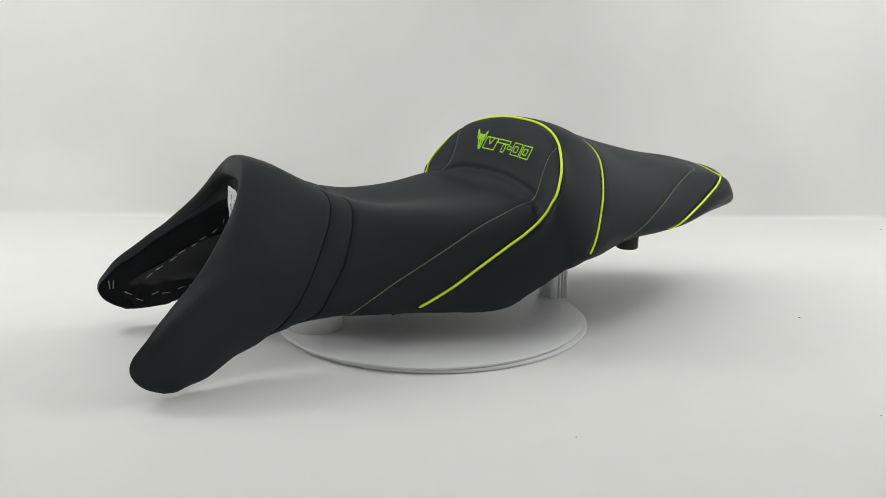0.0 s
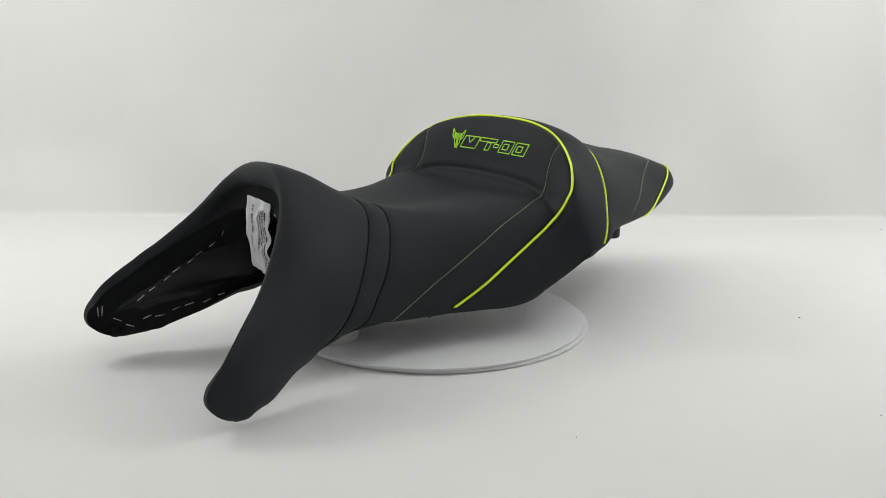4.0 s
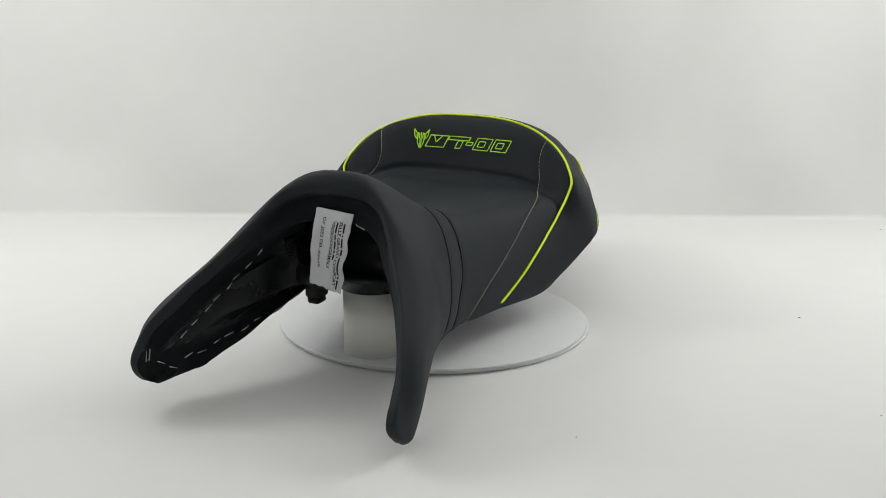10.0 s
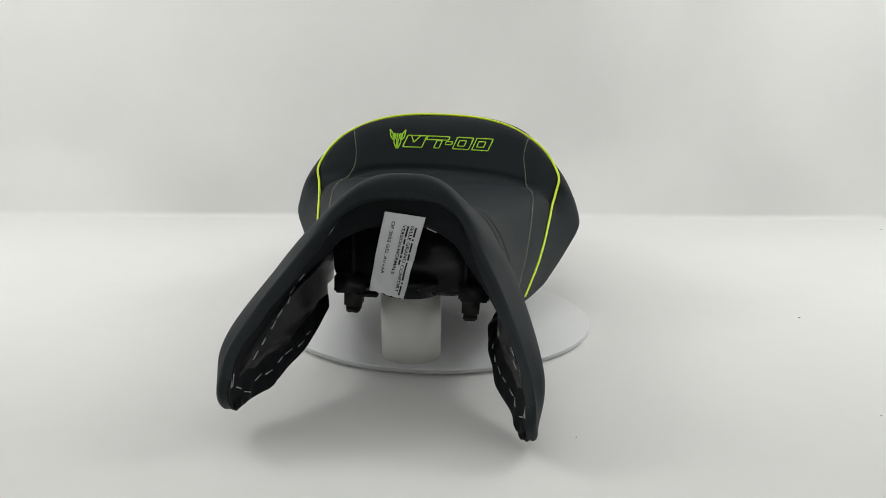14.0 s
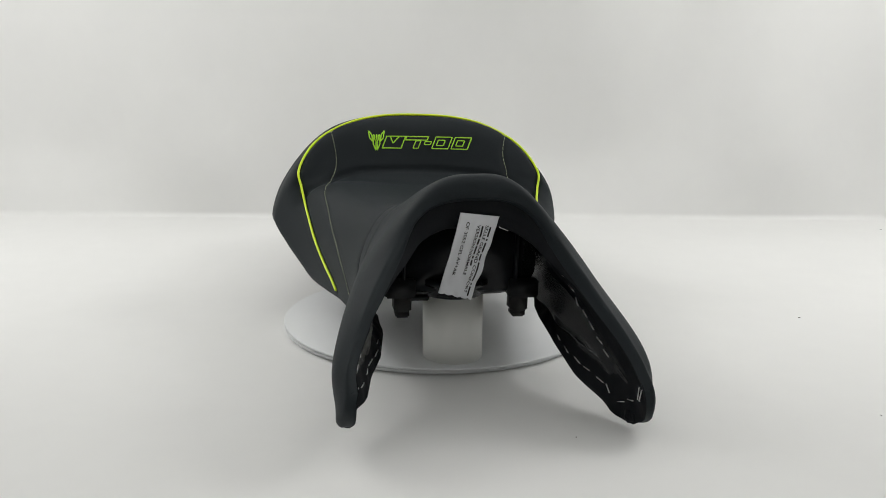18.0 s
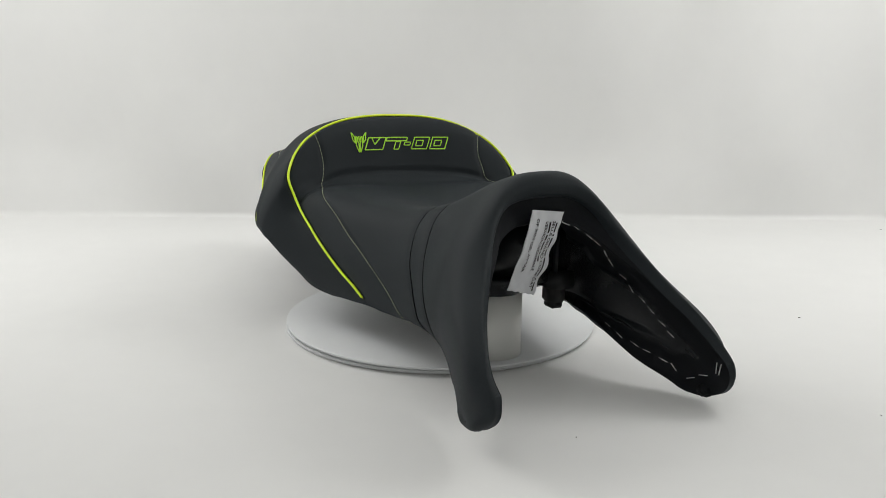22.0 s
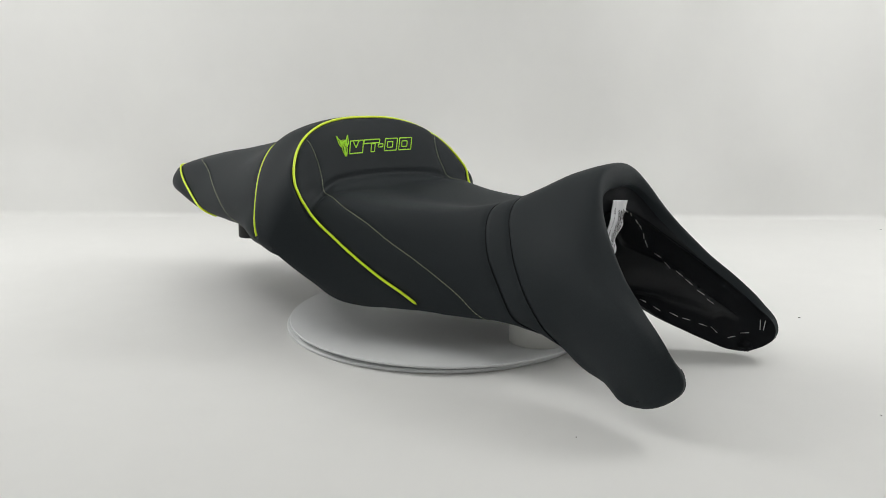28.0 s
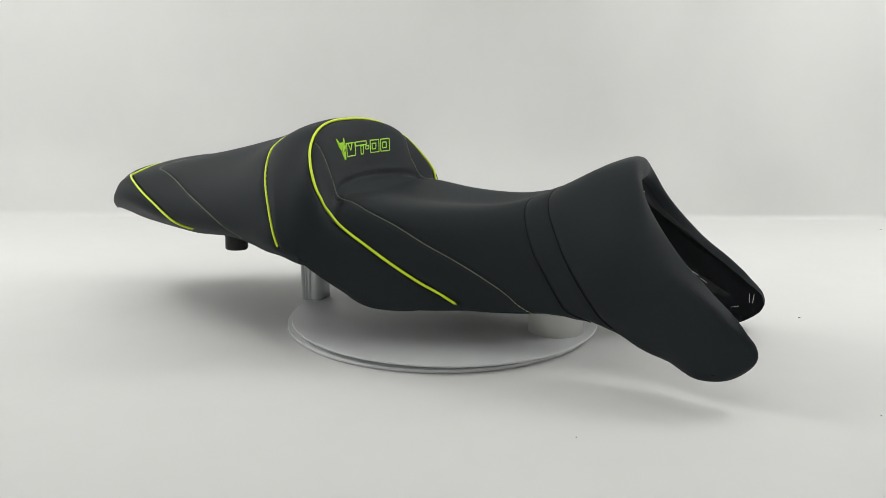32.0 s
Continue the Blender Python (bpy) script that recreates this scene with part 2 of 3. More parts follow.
# ---- seams of the cover: (round the section, along the seat) from the crown down each side; it is sewn by eye, so the sides differ a little ----
PIPE = ([(0, 10.03), (.10, 10.06), (.176, 10.05), (.249, 9.97), (.316, 9.74), (.390, 9.24), (.434, 9.02), (.472, 8.71), (.491, 8.20), (.477, 7.10), (.497, 6.17), (.544, 5.60), (.599, 5.15), (.668, 4.73), (.739, 4.37), (.777, 4.22)],
    [(0, 10.03), (.139, 10.08), (.232, 9.98), (.309, 9.74), (.370, 9.40), (.410, 9.14), (.473, 8.66), (.487, 8.06), (.480, 7.02), (.500, 6.32), (.553, 5.64), (.606, 5.18), (.660, 4.77), (.719, 4.41), (.764, 4.23)])
BAND_FRONT = ([(0, 3.00), (.12, 3.02), (.216, 3.05), (.296, 3.07), (.378, 3.07), (.459, 3.03), (.570, 2.90), (.679, 2.62), (.802, 2.40), (.882, 2.39), (.965, 2.36)],
    [(0, 3.00), (.12, 3.02), (.215, 3.05), (.312, 3.06), (.377, 3.06), (.455, 3.02), (.591, 2.84), (.711, 2.50), (.816, 2.34), (.894, 2.35), (.965, 2.32)])
BAND_REAR = ([(0, 3.38), (.12, 3.42), (.240, 3.45), (.335, 3.45), (.397, 3.44), (.501, 3.39), (.597, 3.26), (.684, 2.99), (.817, 2.77), (.965, 2.72)],
    [(0, 3.38), (.12, 3.42), (.281, 3.45), (.366, 3.45), (.435, 3.43), (.532, 3.35), (.639, 3.09), (.740, 2.80), (.815, 2.72), (.965, 2.68)])
PIPE_REAR = ([(0, 11.50), (.206, 11.43), (.336, 11.29), (.409, 11.14), (.486, 10.95), (.553, 10.77), (.649, 10.43), (.741, 9.84), (.785, 9.36), (.834, 8.95)],
    [(0, 11.50), (.206, 11.43), (.312, 11.32), (.386, 11.18), (.453, 11.03), (.513, 10.87), (.583, 10.65), (.660, 10.32), (.737, 9.80), (.781, 9.35), (.816, 9.03)])
TAIL_STITCH = ([(0, 13.35), (.15, 13.50), (.25, 13.65), (.31, 13.61), (.388, 13.35), (.543, 12.84), (.636, 12.36), (.717, 11.94), (.815, 11.62), (.95, 11.30)],
    [(0, 13.35), (.15, 13.50), (.25, 13.66), (.31, 13.62), (.462, 13.20), (.610, 12.61), (.698, 12.09), (.780, 11.76), (.864, 11.55), (.97, 11.30)])
TAIL_PIPE = ([(0, 14.35), (.2, 14.42), (.33, 14.38), (.42, 14.22), (.476, 14.09), (.594, 13.82), (.658, 13.53), (.708, 13.22), (.762, 12.88), (.819, 12.68), (.866, 12.54)],
    [(0, 14.35), (.2, 14.42), (.33, 14.38), (.42, 14.20), (.575, 13.88), (.663, 13.56), (.721, 13.23), (.798, 12.90), (.870, 12.72), (.91, 12.62)])
CREASE = ([(0, 7.72), (.128, 7.61), (.213, 7.44), (.267, 7.19), (.306, 7.04), (.418, 6.65), (.47, 6.50)],
    [(0, 7.72), (.103, 7.70), (.205, 7.52), (.269, 7.10), (.352, 6.71), (.423, 6.59), (.47, 6.50)])
STITCH = ([(.965, 3.05), (.858, 3.21), (.729, 3.51), (.636, 3.99), (.549, 4.43), (.468, 4.86), (.398, 5.33), (.340, 5.83), (.274, 7.17), (.275, 7.75), (.273, 8.31), (.289, 8.73), (.312, 9.09), (.332, 9.60)],
    [(.965, 3.05), (.855, 3.18), (.758, 3.36), (.708, 3.55), (.623, 4.01), (.541, 4.44), (.475, 4.86), (.414, 5.30), (.364, 5.75), (.276, 7.05), (.263, 7.67), (.265, 8.17), (.278, 8.53), (.297, 8.87), (.326, 9.40)])


def laid(pairs, steps):
    """(s, a) along a smooth line in space through the pairs, laid on the skin."""
    p = np.array(pairs, float)
    K = skin_at(p[:, 1], p[:, 0])
    k = np.concatenate([[0], np.cumsum(np.linalg.norm(np.diff(K, axis=0), axis=1))])
    W = spline_matrix(k, np.linspace(0, k[-1], steps))
    goal, q = W @ K, W @ p
    a, s = q[:, 0], np.clip(q[:, 1], 0, NS - 1)
    e = 1e-4
    for _ in range(8):
        here = skin_at(s, a)
        ds, da, d = (skin_at(s + e, a) - here) / e, (skin_at(s, a + e) - here) / e, goal - here
        ss, sa, aa, rs, ra = (ds * ds).sum(1), (ds * da).sum(1), (da * da).sum(1), (ds * d).sum(1), (da * d).sum(1)
        det = ss * aa - sa * sa + 1e-12
        s = np.clip(s + np.clip((aa * rs - sa * ra) / det, -0.2, 0.2), 0, NS - 1)
        a = a + np.clip((ss * ra - sa * rs) / det, -0.03, 0.03)
    return s, a


@functools.lru_cache(maxsize=None)
def seam_line(name, side):
    """The (s, a) points of a seam on one side (1, -1) or right across (0)."""
    plus, minus = SEAMS[name]
    if side == 0:
        return laid([(-a, s) for a, s in minus[:0:-1]] + plus, 360)
    pairs = [(side * a, s) for a, s in (plus if side > 0 else minus)]
    corner = next(i for i, q in enumerate(pairs) if q[1] > 7.0)          # the stitching turns a corner at the bolster's foot
    (s0, a0), (s1, a1) = laid(pairs[:corner + 1], 200), laid(pairs[corner:], 120)
    return np.concatenate([s0, s1[1:]]), np.concatenate([a0, a1[1:]])


SEAMS = {"pipe": PIPE, "band_front": BAND_FRONT, "band_rear": BAND_REAR, "pipe_rear": PIPE_REAR, "tail_stitch": TAIL_STITCH, "tail_pipe": TAIL_PIPE, "crease": CREASE, "stitch": STITCH}


def seam_s(name, at):
    s, a = seam_line(name, 0)
    order = np.argsort(a)
    return np.interp(at, a[order], s[order])


def even(points, step):
    k = np.concatenate([[0], np.cumsum(np.linalg.norm(np.diff(points, axis=0), axis=1))])
    q = np.linspace(0, k[-1], max(2, int(round(k[-1] / step)) + 1))
    return np.stack([np.interp(q, k, points[:, c]) for c in range(points.shape[1])], 1)


def seam_points(s, a):
    """Points and outward normals on the skin."""
    s, a = np.clip(s, 0.001, NS - 1.001), np.asarray(a)
    P = skin_at(s, a)
    e = 1e-3
    n = np.cross(skin_at(s, a + e) - skin_at(s, a - e), skin_at(s + e * 3, a) - skin_at(s - e * 3, a))
    n /= np.linalg.norm(n, axis=1, keepdims=True) + 1e-12
    flip = np.sign((n * (P * np.array([1, 0, 1]) - np.array([0, 0, 0.085]))).sum(1))
    return P, n * np.where(flip == 0, 1, flip)[:, None]


# the cover is drawn in along every seam
SUNK = np.zeros((NR, NC))
FLAT = SKIN.reshape(-1, 3)
for name, depth, width, side in (("pipe", 0.0019, 0.0030, 0), ("band_front", 0.0014, 0.0022, 0), ("band_rear", 0.0014, 0.0022, 0), ("pipe_rear", 0.0030, 0.0026, 0), ("tail_stitch", 0.0010, 0.0024, 0),
                                 ("tail_pipe", 0.0019, 0.0028, 0), ("stitch", 0.0011, 0.0026, 1), ("stitch", 0.0011, 0.0026, -1), ("crease", 0.0036, 0.0040, 0)):
    s, a = seam_line(name, side)
    line = even(skin_at(s, a), 0.0011)
    lo, hi = line.min(0) - 0.02, line.max(0) + 0.02
    near = np.where(((FLAT > lo) & (FLAT < hi)).all(1))[0]
    d = np.full(len(near), 1.0)
    for c in range(0, len(line), 24):
        d = np.minimum(d, ((FLAT[near][:, None] - line[None, c:c + 24]) ** 2).sum(-1).min(1))
    d = np.sqrt(d)
    SUNK.reshape(-1)[near] += depth * np.exp(-(d / width) ** 2) + 0.35 * depth * np.exp(-(d / (4 * width)) ** 2)

# the rim rolls in along the nose and the lower edge, and the cover is wrapped round it
DS = np.concatenate([np.zeros((1, NC)), np.cumsum(np.linalg.norm(np.diff(SKIN, axis=0), axis=-1), 0)], 0)
side_len = np.linalg.norm(np.diff(SKIN, axis=1), axis=-1)
from_left = np.concatenate([np.zeros((NR, 1)), np.cumsum(side_len, 1)], 1)
DA = np.minimum(from_left, from_left[:, -1:] - from_left)
EDGE_D = ((DS + 1e-6) ** -4 + (DA + 1e-6) ** -4) ** -0.25
HALF = np.abs(SKIN[:, :, 0]).max(1)[:, None]
TIP = np.clip((np.abs(AA) - 0.5) / 0.32, 0, 1) * np.clip((2.2 - SS) / 1.2, 0, 1)      # the legs thin out downwards
ROLL = np.minimum(0.0120, 0.3 * HALF + 0.001) * np.clip((15.6 - SS) / 3, 0, 1) * (1 - 0.72 * np.clip((SS - 3.0) / 1.2, 0, 1)) * (1 - 0.30 * TIP)
THICK = 0.0138 - 0.0040 * TIP + 0.030 * np.exp(-(AA / 0.42) ** 4) * np.clip((3.0 - SS) / 2, 0, 1)


def blurred(F, rounds):
    """The field F evened out over its neighbours, its border kept."""
    F = F.copy()
    for _ in range(rounds):
        G = np.pad(F, ((1, 1), (1, 1), (0, 0)), mode="edge")
        F = 0.2 * (G[1:-1, 1:-1] + G[:-2, 1:-1] + G[2:, 1:-1] + G[1:-1, :-2] + G[1:-1, 2:])
    return F


EVEN_N = blurred(NORM, 60)
EVEN_N /= np.linalg.norm(EVEN_N, axis=-1, keepdims=True)


def quarter(d, r):
    return np.sqrt(np.clip(1 - (1 - np.clip(d / r, 0, 1)) ** 2, 0, 1))


WAVE = np.array([[noise.noise((p[0] * 9, p[1] * 9, p[2] * 9)) for p in row[::8]] for row in SKIN[::6]])
WAVE = np.stack([np.interp(np.arange(NC), np.arange(0, NC, 8), r) for r in WAVE])
WAVE = np.stack([np.interp(np.arange(NR), np.arange(0, NR, 6), WAVE[:, c]) for c in range(NC)], 1)
LUMPS = np.array([[noise.noise((p[0] * 40, p[1] * 40, p[2] * 40)) for p in row[::4]] for row in SKIN[:240:2]])
LUMPS = np.stack([np.interp(np.arange(NC), np.arange(0, NC, 4), r) for r in LUMPS])
LUMPS = np.stack([np.interp(np.arange(NR), np.arange(0, len(LUMPS) * 2, 2), LUMPS[:, c]) for c in range(NC)], 1)
# the padding swells before the rear piping, more on one side
ahead = seam_s("pipe_rear", AA) - SS
SWELL = np.exp(-((ahead - 0.42) / 0.36) ** 2) * np.exp(-((np.abs(AA) - 0.56) / 0.20) ** 2) * np.where(AA < 0, 0.0046, 0.0016)
RAGGED = LUMPS.copy()
LUMPS *= np.exp(-(EDGE_D / 0.014) ** 2) * np.clip((4.5 - SS) / 2, 0, 1) * np.clip((np.abs(AA) - 0.35) / 0.3, 0.15, 1) * (1 + 0.5 * TIP) * (0.3 + 0.7 * np.exp(-(DA / 0.03) ** 2))
OUTER = SKIN - NORM * (SUNK - SWELL + 0.0009 * WAVE + 0.0048 * LUMPS)[..., None] - EVEN_N * (ROLL * (1 - quarter(EDGE_D, ROLL + 1e-6)))[..., None]
PUCKER = 0.0007 * np.clip(1 - np.abs(DA - 0.012) / 0.014, 0, 1) * np.sin(DS * 230 + 6 * WAVE)
DEPTH = ROLL + (THICK - ROLL) * quarter(EDGE_D, 0.018) + PUCKER


def front_reach(a):
    """How far from the nose's rim the folded cover is stapled: near it on the lip over the arch and at the tips."""
    fall = np.clip((a - 0.58) / 0.34, 0, 1)
    return 0.011 + 0.085 * (1 - np.exp(-(a / 0.46) ** 4)) * (1 - 0.62 * fall)


STRIP = np.maximum(front_reach(np.abs(AA)) + 0.007, 0.098 * np.clip((0.66 - np.abs(AA)) / 0.2, 0, 1)) + 0.003 * RAGGED
HEM = 0.022 + 0.008 * RAGGED
RECESS = 0.003 * np.clip((np.minimum(DS - STRIP, DA - HEM)) / 0.003, 0, 1)

SOFT = blurred(SKIN, 500)
mix = np.clip((EDGE_D - 0.006) / 0.03, 0, 1)[..., None]
INWARD = EVEN_N.copy()
row = int(np.searchsorted(QS, 2.4))
INWARD[:row] = INWARD[row]                        # the nose is folded straight in, towards the arch's middle
INWARD[..., 1] *= np.clip((SS - 2.0) / 3, 0.2, 1)
INWARD = blurred(INWARD, 40)
INWARD /= np.linalg.norm(INWARD, axis=-1, keepdims=True)
FALL = (DEPTH + RECESS - ROLL) * quarter(EDGE_D, 0.012)
INNER = SKIN * (1 - mix) + SOFT * mix - ROLL[..., None] * EVEN_N * (1 - mix) - ROLL[..., None] * INWARD * mix - INWARD * FALL[..., None] - EVEN_N * (0.0048 * LUMPS)[..., None]
# the cover is creased where it folds over the rim
along_s, along_a = np.gradient(SKIN, axis=0), np.gradient(SKIN, axis=1) * np.where(np.arange(NC) < NC / 2, 1, -1)[None, :, None]
along_s /= np.linalg.norm(along_s, axis=-1, keepdims=True) + 1e-12
along_a /= np.linalg.norm(along_a, axis=-1, keepdims=True) + 1e-12
INTO = along_s * ((DS + 0.004) ** -2)[..., None] + along_a * ((DA + 0.004) ** -2)[..., None]
INTO /= np.linalg.norm(INTO, axis=-1, keepdims=True) + 1e-12
nose = np.clip((4.5 - SS) / 1.5, 0, 1)
OUTER = OUTER + INTO * (0.0026 * nose * np.exp(-(EDGE_D / 0.0016) ** 2))[..., None]
INNER = INNER + INTO * (nose * (0.0026 * np.exp(-(EDGE_D / 0.0016) ** 2) + 0.0022 * np.clip(EDGE_D / 0.004, 0, 1)))[..., None]
# the hem sags a little below the legs' lower edges
sag = np.where(AA < 0, 0.0090, 0.0055) * (1 + 0.9 * RAGGED) * np.clip((SS - 0.45) / 0.4, 0, 1) * np.clip((3.0 - SS) / 0.6, 0, 1)
INNER = INNER - along_a * (sag * np.exp(-((DA - 0.010) / 0.006) ** 2))[..., None]
ONORM = normals_of(OUTER) * FACING
taut = (np.clip((SS - seam_s("pipe", AA)) / 0.6, 0, 1) * np.clip((np.abs(AA) - 0.2) / 0.15, 0, 1) * np.exp(-(SUNK / 0.0004) ** 2))[..., None]
ONORM = ONORM * (1 - 0.8 * taut) + blurred(NORM, 260) * 0.8 * taut       # stretched tight over the foam
ONORM /= np.linalg.norm(ONORM, axis=-1, keepdims=True)
INORM = -normals_of(INNER) * FACING


def patch(name, P, N, mask, material, label="", flip=False):
    """One panel: the faces of the grid where mask holds."""
    i, j = np.nonzero(mask)
    q = np.stack([i * NC + j, i * NC + j + 1, (i + 1) * NC + j + 1, (i + 1) * NC + j], 1)
    if flip:
        q = q[:, ::-1]
    used, back = np.unique(q, return_inverse=True)
    me = bpy.data.meshes.new(name)
    me.from_pydata(P.reshape(-1, 3)[used].tolist(), [], back.reshape(-1, 4).tolist())
    me.materials.append(material)
    for f in me.polygons:
        f.use_smooth = True
    me.normals_split_custom_set_from_vertices(N.reshape(-1, 3)[used].tolist())
    ob = new(name, me)
    ob.parent = seat
    if label:
        ob["label"] = label
    return ob


fa = (AA[:-1, :-1] + AA[1:, 1:]) / 2
fs = (SS[:-1, :-1] + SS[1:, 1:]) / 2
inside = np.ones(fa.shape, bool)
for side in (1, -1):
    s, a = seam_line("stitch", side)
    order = np.argsort(s)
    inside &= side * fa < np.interp(fs, s[order], side * a[order])
s_bf, s_br, s_pipe, s_pr, s_ts, s_tp, s_cr = (seam_s(k, fa) for k in ("band_front", "band_rear", "pipe", "pipe_rear", "tail_stitch", "tail_pipe", "crease"))
in_front = fs < s_bf
in_band = ~in_front & (fs < s_br)
in_rider = ~in_front & ~in_band & (fs < s_pipe)
in_body = (fs >= s_pipe) & (fs >= s_br) & (fs < s_pr)
in_pass = (fs >= s_pr) & (fs >= s_pipe) & (fs < s_ts)
in_tail = (fs >= s_ts) & (fs >= s_pr) & (fs < s_tp)
in_cap = (fs >= s_tp) & (fs >= s_ts)
patch("front_panel", OUTER, ONORM, in_front, VINYL)
patch("band_panel", OUTER, ONORM, in_band, VINYL)
patch("seat_pad", OUTER, ONORM, in_rider & inside & (fs < s_cr), VINYL, "flat black vinyl pad")
patch("back_bolster", OUTER, ONORM, in_rider & inside & (fs >= s_cr), VINYL, "raised black vinyl lumbar bolster")
patch("side_panel", OUTER, ONORM, in_rider & ~inside & (fa > 0), VINYL)
patch("side_panel", OUTER, ONORM, in_rider & ~inside & (fa <= 0), VINYL)
patch("rear_panel", OUTER, ONORM, in_body, VINYL)
patch("passenger_panel", OUTER, ONORM, in_pass, VINYL)
patch("tail_panel", OUTER, ONORM, in_tail, VINYL)
patch("tail_cap", OUTER, ONORM, in_cap, VINYL)


def cut_patch(name, P, N, field, sign, where, material, label):
    """The part of the grid where sign * field is positive, trimmed along the line on which it is zero."""
    F = sign * field
    verts, norms, faces, known = [], [], [], {}

    def corner(key, p, n):
        if key not in known:
            known[key] = len(verts)
            verts.append(p.tolist())
            norms.append(n.tolist())
        return known[key]

    for i, j in zip(*np.nonzero(where)):
        ring = [(i, j), (i + 1, j), (i + 1, j + 1), (i, j + 1)]
        if all(F[q] <= 0 for q in ring):
            continue
        poly = []
        for a, b in zip(ring, ring[1:] + ring[:1]):
            if F[a] > 0:
                poly.append(corner(a, P[a], N[a]))
            if (F[a] > 0) != (F[b] > 0):
                lo, hi = min(a, b), max(a, b)
                k = F[lo] / (F[lo] - F[hi])
                poly.append(corner((lo, hi), P[lo] * (1 - k) + P[hi] * k, N[lo] * (1 - k) + N[hi] * k))
        poly = list(dict.fromkeys(poly))
        if len(poly) > 2:
            faces.append(poly)
    me = bpy.data.meshes.new(name)
    me.from_pydata(verts, [], faces)
    me.materials.append(material)
    for f in me.polygons:
        f.use_smooth = True
    me.normals_split_custom_set_from_vertices(norms)
    ob = new(name, me)
    ob.parent, ob["label"] = seat, label
    return ob


UNDER = fs < np.where(np.abs(fa) < 0.71, 5.0, 3.2)
# the fold takes the darkened vinyl, as its face looks downwards, out of the light
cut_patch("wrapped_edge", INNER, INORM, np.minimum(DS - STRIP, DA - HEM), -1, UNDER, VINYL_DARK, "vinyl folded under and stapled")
cut_patch("base_shell", INNER, INORM, np.minimum(DS - STRIP, DA - HEM), 1, UNDER, GLOSSY, "black moulded plastic seat base")


def cord(name, pts, nrm, radius, material, parent, lift=0.0, taper=(0, 0), sides=10, label="", sink=0.0):
    """A round cord along points, with its ends thinned over the given number of points."""
    n = len(pts)
    bm = bmesh.new()
    rings = []
    tang = np.gradient(pts, axis=0)
    for i in range(n):
        r = radius
        if taper[0] and i < taper[0]:
            r *= 0.06 + 0.94 * (i / taper[0]) ** 1.2
        if taper[1] and n - 1 - i < taper[1]:
            r *= 0.06 + 0.94 * ((n - 1 - i) / taper[1]) ** 1.2
        t = Vector(tang[i]).normalized()
        u = Vector(nrm[i])
        w = t.cross(u).normalized()
        u = w.cross(t).normalized()
        c = Vector(pts[i]) + u * ((lift if not sink else lift - sink * math.exp(-(pts[i][0] / 0.042) ** 4)) * r / radius - (radius - r) * 0.6)
        rings.append([bm.verts.new(c + u * (r * math.sin(k * math.tau / sides)) + w * (r * math.cos(k * math.tau / sides))) for k in range(sides)])
    for a, b in zip(rings, rings[1:]):
        for k in range(sides):
            bm.faces.new((a[k], a[(k + 1) % sides], b[(k + 1) % sides], b[k]))
    bm.faces.new(rings[0][::-1])
    bm.faces.new(rings[-1])
    bmesh.ops.recalc_face_normals(bm, faces=bm.faces[:])
    return part(name, bm, material, parent, label)


def on_seam(name, side, step):
    s, a = seam_line(name, side)
    q = even(np.concatenate([skin_at(s, a), np.stack([s, a], 1)], 1), step)
    return seam_points(q[:, 3], q[:, 4])


P, N = on_seam("pipe", 0, 0.003)
cord("piping", P, N, 0.00145, LIME, seat, -0.0007, (12, 12), label="lime green piping round the bolster")
P, N = on_seam("pipe_rear", 0, 0.003)
cord("piping", P, N, 0.00125, LIME, seat, -0.0020, (14, 14), label="lime green piping before the passenger seat")
P, N = on_seam("tail_pipe", 0, 0.003)
cord("piping", P, N, 0.0013, LIME, seat, 0.0000, (12, 12), sink=0.0016, label="lime green piping round the tail")


for name in ("band_front", "band_rear"):
    P, N = on_seam(name, 0, 0.003)
    cord("seam", P, N, 0.0006, VINYL_DARK, seat, -0.0013, sides=6)


def dashes(name, P, N, length, gap, width, height, material, label, jitter=0.1):
    """A run of stitches as separate little rounded bars, joined in one mesh."""
    k = np.concatenate([[0], np.cumsum(np.linalg.norm(np.diff(P, axis=0), axis=1))])
    rnd = random.Random(7)
    bm = bmesh.new()
    at = gap
    while at + length < k[-1]:
        ends = [Vector([np.interp(at + e * length, k, P[:, c]) for c in range(3)]) for e in (0, 0.5, 1)]
        nn = Vector([np.interp(at + 0.5 * length, k, N[:, c]) for c in range(3)]).normalized()
        t = (ends[2] - ends[0]).normalized()
        w = (t.cross(nn).normalized() + t * rnd.uniform(-jitter, jitter)).normalized()
        rows = []
        for e, (c, lift, wd) in enumerate(zip(ends, (-0.2, 1.0, -0.2), (0.7, 1.0, 0.7))):
            top = c + nn * (height * lift)
            rows.append([bm.verts.new(top - w * width * wd / 2), bm.verts.new(top + nn * height * 0.4), bm.verts.new(top + w * width * wd / 2)])
        for a, b in zip(rows, rows[1:]):
            for i in range(2):
                bm.faces.new((a[i], a[i + 1], b[i + 1], b[i]))
        at += length + gap
    bmesh.ops.recalc_face_normals(bm, faces=bm.faces[:])
    return part(name, bm, material, seat, label)


for side in (1, -1):
    P, N = on_seam("stitch", side, 0.002)
    dashes("stitching", P - N * 0.0005, N, 0.0034, 0.0014, 0.00065, 0.0005, THREAD, "pale lime thread stitching")
P, N = on_seam("tail_stitch", 0, 0.002)
dashes("stitching", P - N * (0.0005 + 0.0012 * np.exp(-(P[:, :1] / 0.04) ** 4)), N, 0.0032, 0.0014, 0.00065, 0.0005, THREAD, "pale lime thread stitching")


